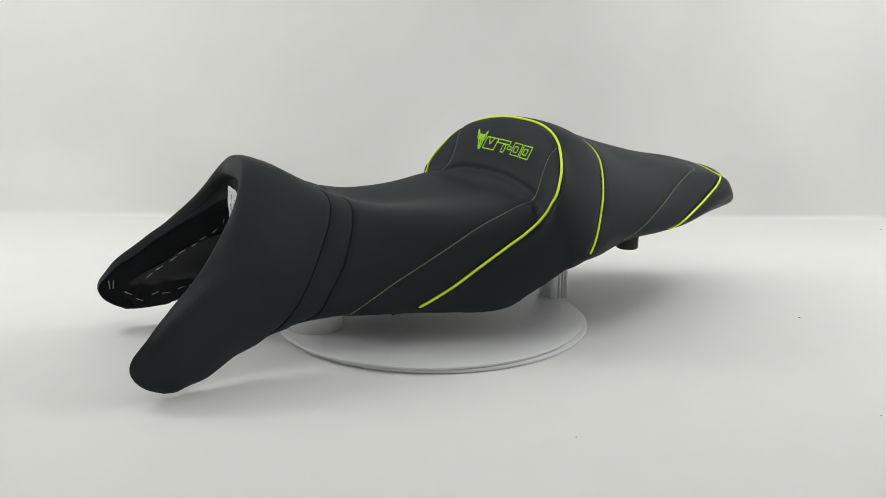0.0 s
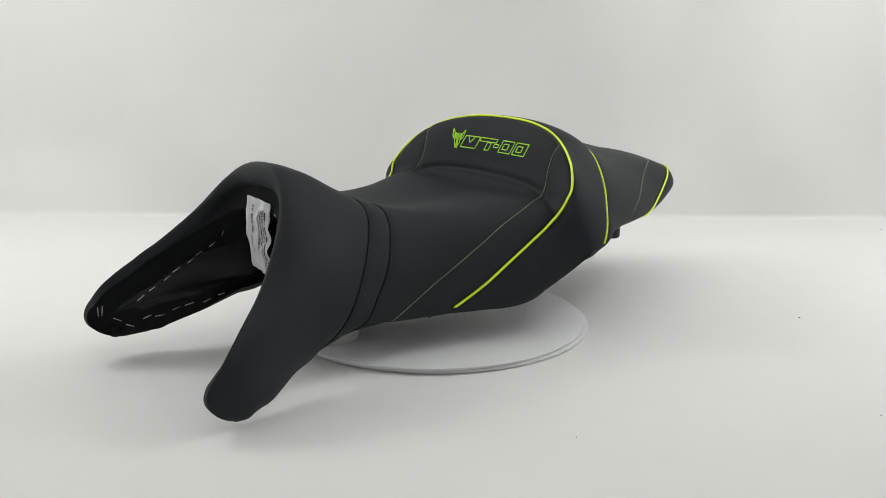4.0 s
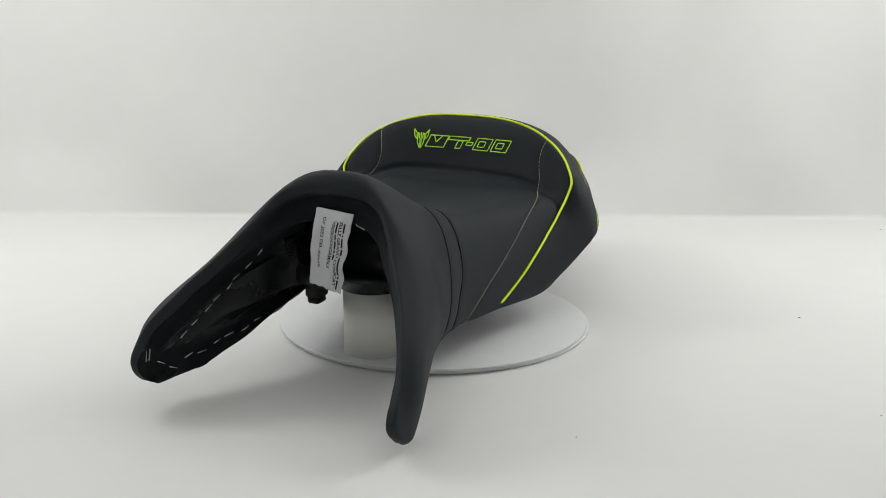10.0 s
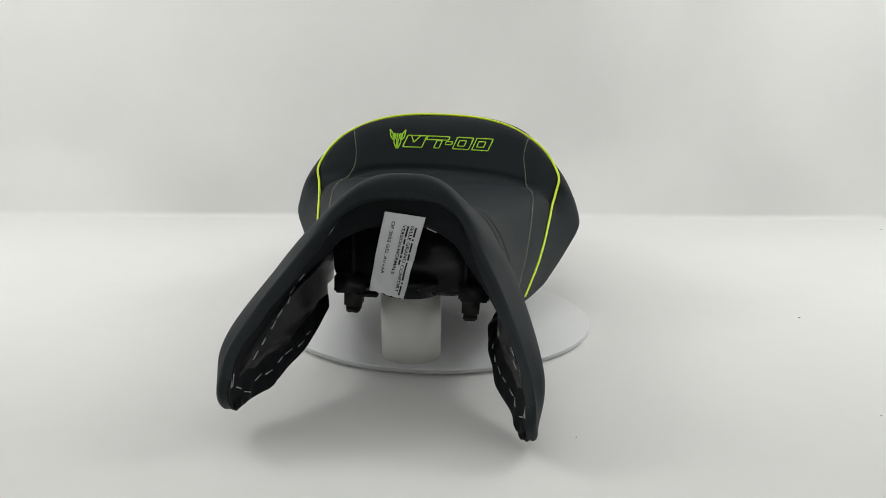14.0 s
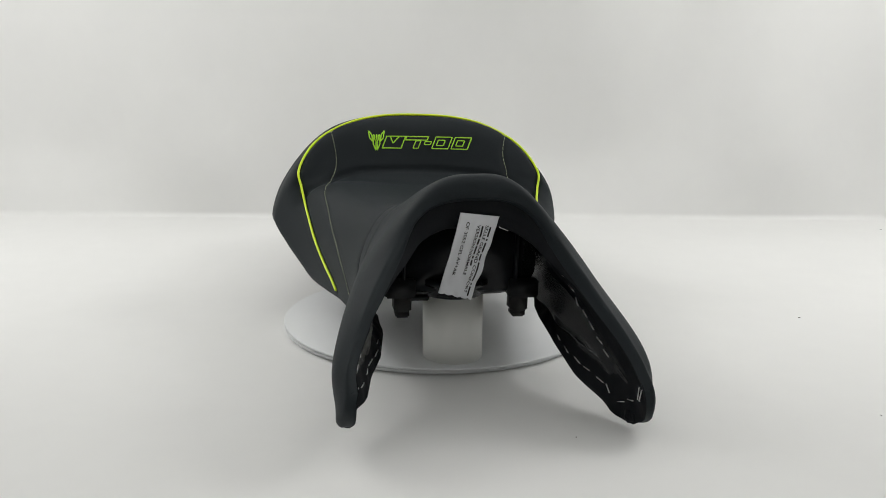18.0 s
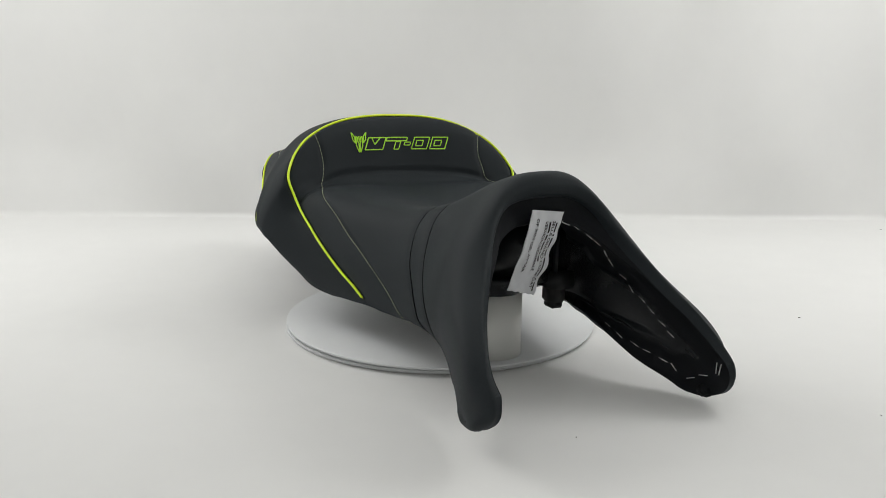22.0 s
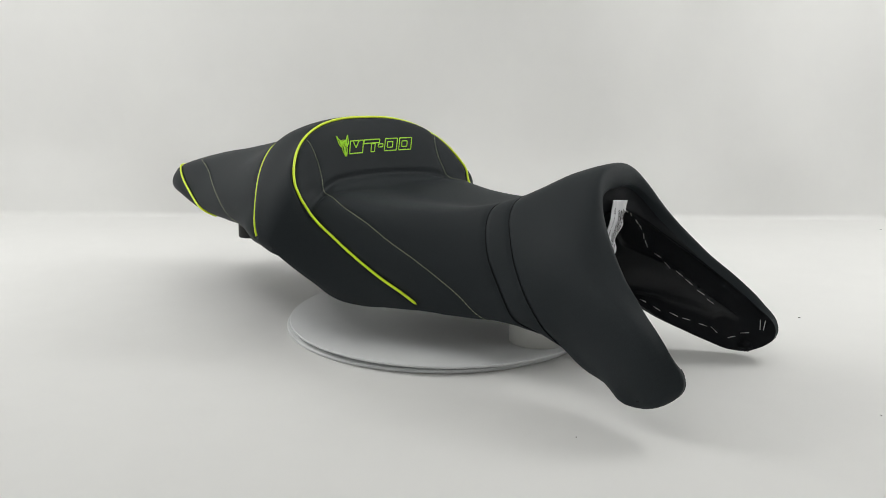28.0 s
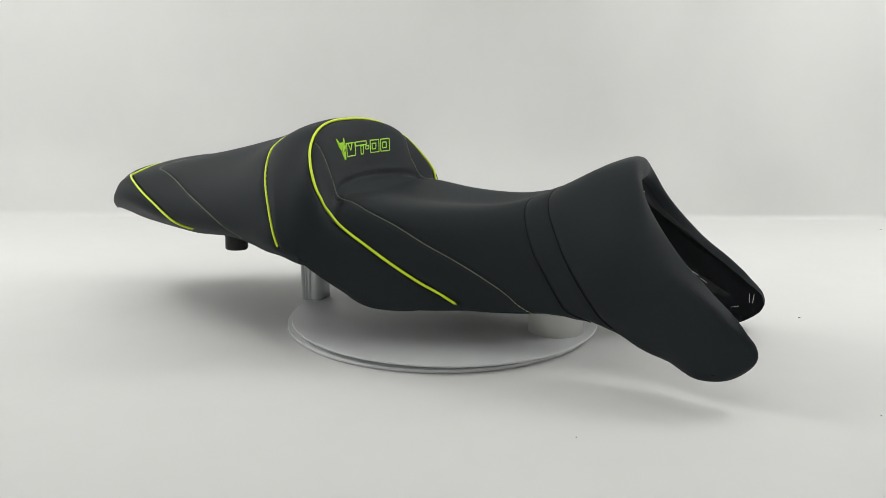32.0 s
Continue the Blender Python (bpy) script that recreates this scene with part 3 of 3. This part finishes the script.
# ---- staples inside the nose ----
def inner_point(i, j):
    return INNER[i, j], INORM[i, j]


def staple(p, n, along, length=0.0095, wire=0.0008):
    t = Vector(along).normalized()
    n = Vector(n)
    w = t.cross(n).normalized()
    bm = bmesh.new()
    c = Vector(p) + n * 0.0006
    pts = [c - t * length / 2 - n * 0.002, c - t * length / 2 * 0.94, c + t * length / 2 * 0.94, c + t * length / 2 - n * 0.002]
    rings = [[bm.verts.new(q + w * (wire / 2 * sx) + n * (wire / 2 * sy)) for sx, sy in ((-1, -1), (1, -1), (1, 1), (-1, 1))] for q in pts]
    for a, b in zip(rings, rings[1:]):
        for k in range(4):
            bm.faces.new((a[k], a[(k + 1) % 4], b[(k + 1) % 4], b[k]))
    bmesh.ops.recalc_face_normals(bm, faces=bm.faces[:])
    return part("staple", bm, STAPLE, seat)


def staple_row(track, step, skip=()):
    P = np.array([inner_point(i, j)[0] for i, j in track])
    N = np.array([inner_point(i, j)[1] for i, j in track])
    k = np.concatenate([[0], np.cumsum(np.linalg.norm(np.diff(P, axis=0), axis=1))])
    rnd = random.Random(3)
    for m in range(1, int(k[-1] / step)):
        if m in skip:
            continue
        at = m * step + rnd.uniform(-0.002, 0.002)
        f = lambda x: np.array([np.interp(x, k, P[:, c]) for c in range(3)])
        n = np.array([np.interp(at, k, N[:, c]) for c in range(3)])
        d = f(at + 0.004) - f(at - 0.004)
        d = d + np.array([rnd.uniform(-0.12, 0.12) for _ in range(3)]) * np.linalg.norm(d)
        staple(f(at), n, d, rnd.uniform(0.008, 0.0105))


front_row = []
for j in range(NC):
    a = abs(AA[0, j])
    reach = front_reach(a)
    i = int(np.argmin(np.abs(DS[:, j] - reach)))
    if DA[i, j] > 0.020 and not -0.38 < AA[0, j] < 0.1:
        front_row.append((i, j))
for side in (-1, 1):
    staple_row([q for q in front_row if AA[0, q[1]] * side > 0], 0.0165)
for low in (True, False):
    edge_row = []
    for i in range(NR):
        cols = range(NC // 2) if low else range(NC - 1, NC // 2, -1)
        j = next((c for c in cols if DA[i, c] >= 0.013), None)
        if j is not None and DS[i, j] > 0.034 and QS[i] < 2.6:
            edge_row.append((i, j))
    staple_row(edge_row, 0.0165)
    tip = min(((i, j) for i in range(0, NR // 3, 2) for j in (range(0, NC // 2) if low else range(NC // 2, NC))), key=lambda q: abs(DS[q] - 0.026) + abs(DA[q] - 0.013))
    for off in (-0.0022, 0.0022):
        p, n = inner_point(*tip)
        staple(p + np.array([0, off, 0]), n, (0.1, off * 40, 1.0), 0.011)


# ---- gathered ends of the cover at the two tips, and the closed end of the tail ----
def gathered(place, size, seed):
    """A pinched lump of folded vinyl."""
    bm = bmesh.new()
    bmesh.ops.create_icosphere(bm, subdivisions=4, radius=1.0)
    for v in bm.verts:
        d = v.co.normalized()
        k = 1 + 0.22 * noise.noise(d * 1.7 + Vector((seed, 0, 0))) - 0.16 * abs(noise.noise(d * 3.2 + Vector((0, seed, 4)))) + 0.07 * math.sin(9 * d.x + 5 * d.z + seed)
        v.co = Vector((d.x * size[0], d.y * size[1], d.z * size[2])) * k + Vector(place)
    return bm


for side, seed in ((-1, 2.0), (1, 5.0)):
    tip = OUTER[:60, NC // 2:] if side > 0 else OUTER[:60, :NC // 2]
    at = np.unravel_index(np.argmin(tip[..., 2] + 0.35 * tip[..., 1]), tip.shape[:2])
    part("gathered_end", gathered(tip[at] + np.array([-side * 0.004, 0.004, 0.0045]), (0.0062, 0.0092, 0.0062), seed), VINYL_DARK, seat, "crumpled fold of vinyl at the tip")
part("tail_end", gathered((-0.005, 0.4530, 0.1145), (0.0085, 0.0085, 0.0095), 9.0), VINYL, seat)


# ---- base pan, feet and bumpers under the seat ----
def pan():
    vs = np.linspace(-0.174, 0.36, 60)
    zb = np.interp(vs, (-0.174, -0.166, -0.1, 0, 0.05, 0.1, 0.2, 0.42), (0.084, 0.0775, 0.0765, 0.074, 0.080, 0.102, 0.114, 0.116))
    hw = np.interp(vs, (-0.174, -0.1, 0, 0.06, 0.1, 0.2, 0.3, 0.42), (0.077, 0.086, 0.110, 0.135, 0.145, 0.115, 0.08, 0.03))
    top = np.interp(vs, (-0.174, -0.15, -0.135, 0.42), (0.160, 0.160, 0.115, 0.135))
    bm = bmesh.new()
    rows = []
    for v, z, w, t in zip(vs, zb, hw, top):
        pts = [(-w, t - 0.02), (-w * 0.99, z + 0.02), (-w * 0.9, z + 0.006), (-w * 0.55, z + 0.001), (0, z), (w * 0.55, z + 0.001), (w * 0.9, z + 0.006), (w * 0.99, z + 0.02), (w, t - 0.02), (w * 0.5, t), (-w * 0.5, t)]
        rows.append([bm.verts.new((u, v, h)) for u, h in pts])
    m = len(rows[0])
    for a, b in zip(rows, rows[1:]):
        for k in range(m):
            bm.faces.new((a[k], a[(k + 1) % m], b[(k + 1) % m], b[k]))
    bm.faces.new(rows[0][::-1])
    bm.faces.new(rows[-1])
    bmesh.ops.recalc_face_normals(bm, faces=bm.faces[:])
    return bm


base = part("base_pan", pan(), GLOSSY, seat, "glossy black plastic pan")
for u in (-0.056, 0.056):
    part("rib", box(u - 0.0015, u + 0.0015, -0.180, -0.172, 0.088, 0.150, 0.0006), PLASTIC, base)
part("tab", box(-0.052, -0.031, -0.180, -0.172, 0.076, 0.081, 0.001), PLASTIC, base)
part("pipe_collar", turned([(0, 0.0768), (0.0312, 0.0768), (0.0320, 0.0775), (0.0320, 0.0860), (0.0400, 0.0900), (0.0400, 0.0960), (0, 0.0960)], 64, -0.0030, -0.1495), GLOSSY, base)

for u, z0 in ((-0.0565, 0.0578), (0.0615, 0.0567)):
    foot = part("rubber_foot", box(u - 0.0085, u + 0.0085, -0.179, -0.158, z0 + 0.006, z0 + 0.034, 0.002), RUBBER, seat)
    part("foot_pad", box(u - 0.0068, u + 0.0068, -0.177, -0.160, z0, z0 + 0.0065, 0.0015), RUBBER, foot)
    part("foot_block", box(u - 0.012 - 0.006 * (u < 0), u + 0.012 + 0.006 * (u > 0), -0.182, -0.155, z0 + 0.021, z0 + 0.040, 0.002), PLASTIC, foot)
for u, z0 in ((-0.109, 0.0905), (0.110, 0.0935)):
    part("rubber_bumper", turned([(0, z0), (0.0115, z0), (0.0128, z0 + 0.0013), (0.0128, 0.122), (0, 0.122)], 40, u, 0.2), RUBBER, seat, "round black rubber bumper")

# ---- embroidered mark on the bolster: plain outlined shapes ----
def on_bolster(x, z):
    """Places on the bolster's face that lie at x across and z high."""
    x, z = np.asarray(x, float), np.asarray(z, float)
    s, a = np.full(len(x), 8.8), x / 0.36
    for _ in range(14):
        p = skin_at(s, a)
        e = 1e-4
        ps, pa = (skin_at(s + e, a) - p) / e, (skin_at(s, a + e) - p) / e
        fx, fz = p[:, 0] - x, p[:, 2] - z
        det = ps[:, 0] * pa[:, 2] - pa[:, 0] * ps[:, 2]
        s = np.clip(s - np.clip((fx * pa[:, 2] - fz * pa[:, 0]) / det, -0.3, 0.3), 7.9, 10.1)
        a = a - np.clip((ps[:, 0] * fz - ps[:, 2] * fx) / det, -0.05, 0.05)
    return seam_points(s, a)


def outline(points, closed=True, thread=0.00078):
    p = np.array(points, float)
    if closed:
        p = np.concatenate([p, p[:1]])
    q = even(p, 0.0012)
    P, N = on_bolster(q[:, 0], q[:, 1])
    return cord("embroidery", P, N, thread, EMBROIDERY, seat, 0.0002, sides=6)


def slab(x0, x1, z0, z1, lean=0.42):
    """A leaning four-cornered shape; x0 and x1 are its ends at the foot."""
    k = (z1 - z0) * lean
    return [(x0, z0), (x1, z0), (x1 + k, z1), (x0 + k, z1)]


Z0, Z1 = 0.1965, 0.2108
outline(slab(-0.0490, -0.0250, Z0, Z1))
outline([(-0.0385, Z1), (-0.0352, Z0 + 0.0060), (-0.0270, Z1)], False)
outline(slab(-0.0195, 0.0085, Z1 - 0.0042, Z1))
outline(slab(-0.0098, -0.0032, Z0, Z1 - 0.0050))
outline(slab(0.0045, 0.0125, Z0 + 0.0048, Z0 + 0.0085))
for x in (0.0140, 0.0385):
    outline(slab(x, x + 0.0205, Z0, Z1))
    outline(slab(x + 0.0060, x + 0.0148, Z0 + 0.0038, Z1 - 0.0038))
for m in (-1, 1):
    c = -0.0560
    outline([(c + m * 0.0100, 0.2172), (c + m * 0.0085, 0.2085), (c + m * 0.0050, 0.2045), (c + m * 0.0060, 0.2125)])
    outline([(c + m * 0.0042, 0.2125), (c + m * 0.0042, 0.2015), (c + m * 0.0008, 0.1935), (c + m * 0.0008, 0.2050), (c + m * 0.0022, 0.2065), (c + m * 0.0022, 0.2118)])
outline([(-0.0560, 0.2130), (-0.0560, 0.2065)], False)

# ---- white care tag hanging inside the nose ----
TL, TR, BL, BR = (np.array(c) for c in ((-0.0155, -0.2385, 0.1745), (0.0213, -0.2355, 0.1705), (-0.0310, -0.2255, 0.0965), (0.0010, -0.2225, 0.0885)))


def on_tag(p, q, lift=0.0):
    """A place on the tag: p across, q down."""
    x = TL * (1 - p) * (1 - q) + TR * p * (1 - q) + BL * (1 - p) * q + BR * p * q
    bow = 0.0035 * math.sin(math.pi * q) * (1 - 0.3 * p) + 0.0022 * noise.noise((p * 2.5, q * 5, 0.7)) + 0.0012 * noise.noise((p * 6, q * 11, 3.7)) + 0.0034 * max(0.0, p - 0.5) * math.sin(q * 19 + 2 * p) * min(1.0, max(0.0, 4 * (q - 0.25)))
    return x + np.array([0.0, -1.0, 0.12]) * (bow + lift)


tag = part("care_tag", bmesh.new(), TAGWHITE, seat, "crumpled white printed tag")
bm = bmesh.new()
NPX, NQX = 24, 48
sheets = []
for lift in (0.0, -0.0005):
    rows = []
    for iq in range(NQX + 1):
        q = iq / NQX
        rows.append([bm.verts.new(on_tag(ip / NPX, min(1.0, q * (1.0 + 0.012 * math.sin(ip * 1.1))), lift)) for ip in range(NPX + 1)])
    sheets.append(rows)
for rows in sheets:
    for a, b in zip(rows, rows[1:]):
        for i in range(NPX):
            bm.faces.new((a[i], a[i + 1], b[i + 1], b[i]))
f, g = sheets
for k in range(NQX):
    for c in (0, NPX):
        bm.faces.new((f[k][c], f[k + 1][c], g[k + 1][c], g[k][c]))
for k in range(NPX):
    for c in (0, NQX):
        bm.faces.new((f[c][k], f[c][k + 1], g[c][k + 1], g[c][k]))
bmesh.ops.recalc_face_normals(bm, faces=bm.faces[:])
bm.to_mesh(tag.data)
bm.free()
for fc in tag.data.polygons:
    fc.use_smooth = True


def print_line(text, p, q0, q1, size):
    """A line of print that runs down the tag, its letters' tops to the right."""
    cu = bpy.data.curves.new("print", "FONT")
    cu.body, cu.size, cu.offset = text, 1.0, 0.018
    tmp = new("print", cu)
    me = bpy.data.meshes.new_from_object(tmp.evaluated_get(bpy.context.evaluated_depsgraph_get()))
    bpy.data.objects.remove(tmp)
    bpy.data.curves.remove(cu)
    xs = [v.co.x for v in me.vertices]
    lo, hi = min(xs), max(xs)
    bm = bmesh.new()
    bm.from_mesh(me)
    bmesh.ops.triangulate(bm, faces=bm.faces[:])
    for v in bm.verts:
        v.co = Vector(on_tag(p + v.co.y * size, q0 + (q1 - q0) * (v.co.x - lo) / (hi - lo), 0.00035))
    bpy.data.meshes.remove(me)
    return part("print_line", bm, INK, tag, smooth=False)


def print_bars(p, q0, q1, size, lengths):
    """Print that stands for a name: plain bars."""
    total = sum(lengths) + 0.6 * (len(lengths) - 1)
    at = q0
    bm = bmesh.new()
    for n in lengths:
        end = at + (q1 - q0) * n / total
        rows = [[bm.verts.new(on_tag(p + e * size * 0.7, at + (end - at) * i / 8, 0.00035)) for e in (0, 1)] for i in range(9)]
        for a, b in zip(rows, rows[1:]):
            bm.faces.new((a[0], a[1], b[1], b[0]))
        at = end + (q1 - q0) * 0.6 / total
    return part("print_line", bm, INK, tag, smooth=False)


print_bars(0.825, 0.13, 0.96, 0.065, (3, 0.6, 3, 2, 6, 0.6, 3))
print_line("SELLE GRAND CONFORT", 0.715, 0.115, 0.93, 0.112)
print_bars(0.625, 0.13, 0.60, 0.065, (4, 2, 3, 1, 2))
print_line("VERSION NORMALE", 0.510, 0.12, 0.72, 0.112)
print_line("OF 3052 GEL AV+AR", 0.225, 0.10, 0.75, 0.112)

# ---- loose end of thread at the piping's foot, and lint on the floor ----
for side in (1,):
    P, N = seam_points(np.array([4.15, 4.08, 4.02, 3.98]), side * np.array([0.93, 0.97, 0.99, 1.0]))
    P[:, 2] -= np.array([0, 0.001, 0.003, 0.0045])
    P[:, 1] -= np.array([0, 0.0005, 0.001, 0.0015])
    cord("loose_thread", P, N, 0.0008, VINYL_DARK, seat, sides=6)
LINT = shader("dark_lint", (0.05, 0.045, 0.04), 0.9)
for x, y, ang, ln in ((0.117, -0.328, 35, 0.0026), (0.443, 0.011, -20, 0.003), (0.397, -0.282, 60, 0.0024), (0.819, 0.563, -25, 0.0045)):
    bm = bmesh.new()
    bmesh.ops.create_icosphere(bm, subdivisions=2, radius=1.0, matrix=Matrix.Diagonal((ln / 2, 0.0004, 0.0004, 1)))
    for v in bm.verts:
        v.co.y += 0.0008 * math.sin(v.co.x * 900)
    speck = tagged(mesh_object("lint", bm, LINT), "tiny dark speck of lint on the white floor", "lint", "lint on the floor")
    speck.matrix_basis = pose(x, y, floor_rise(x, y) + 0.0004, 0, 0, ang)


# ---- everything on the turntable goes round at a steady pace ----
def motions():
    lean = pose(SEAT_X, 0, H, 0, SEAT_ROLL, SEAT_YAW) @ pose(0, 0, -H)
    times = [float(i) for i in range(0, 33, 2)]
    turn = [(t, Matrix.Rotation(0.7135 * (t - 16) / 10 - 0.00095 * ((t - 16) / 10) ** 2 + 0.00088 * ((t - 16) / 10) ** 3, 4, "Z")) for t in times]
    for thing in (turntable, pipe_stand, rear_prop):
        walk(thing, turn)
    walk(seat, [(t, m @ lean) for t, m in turn])


motions()
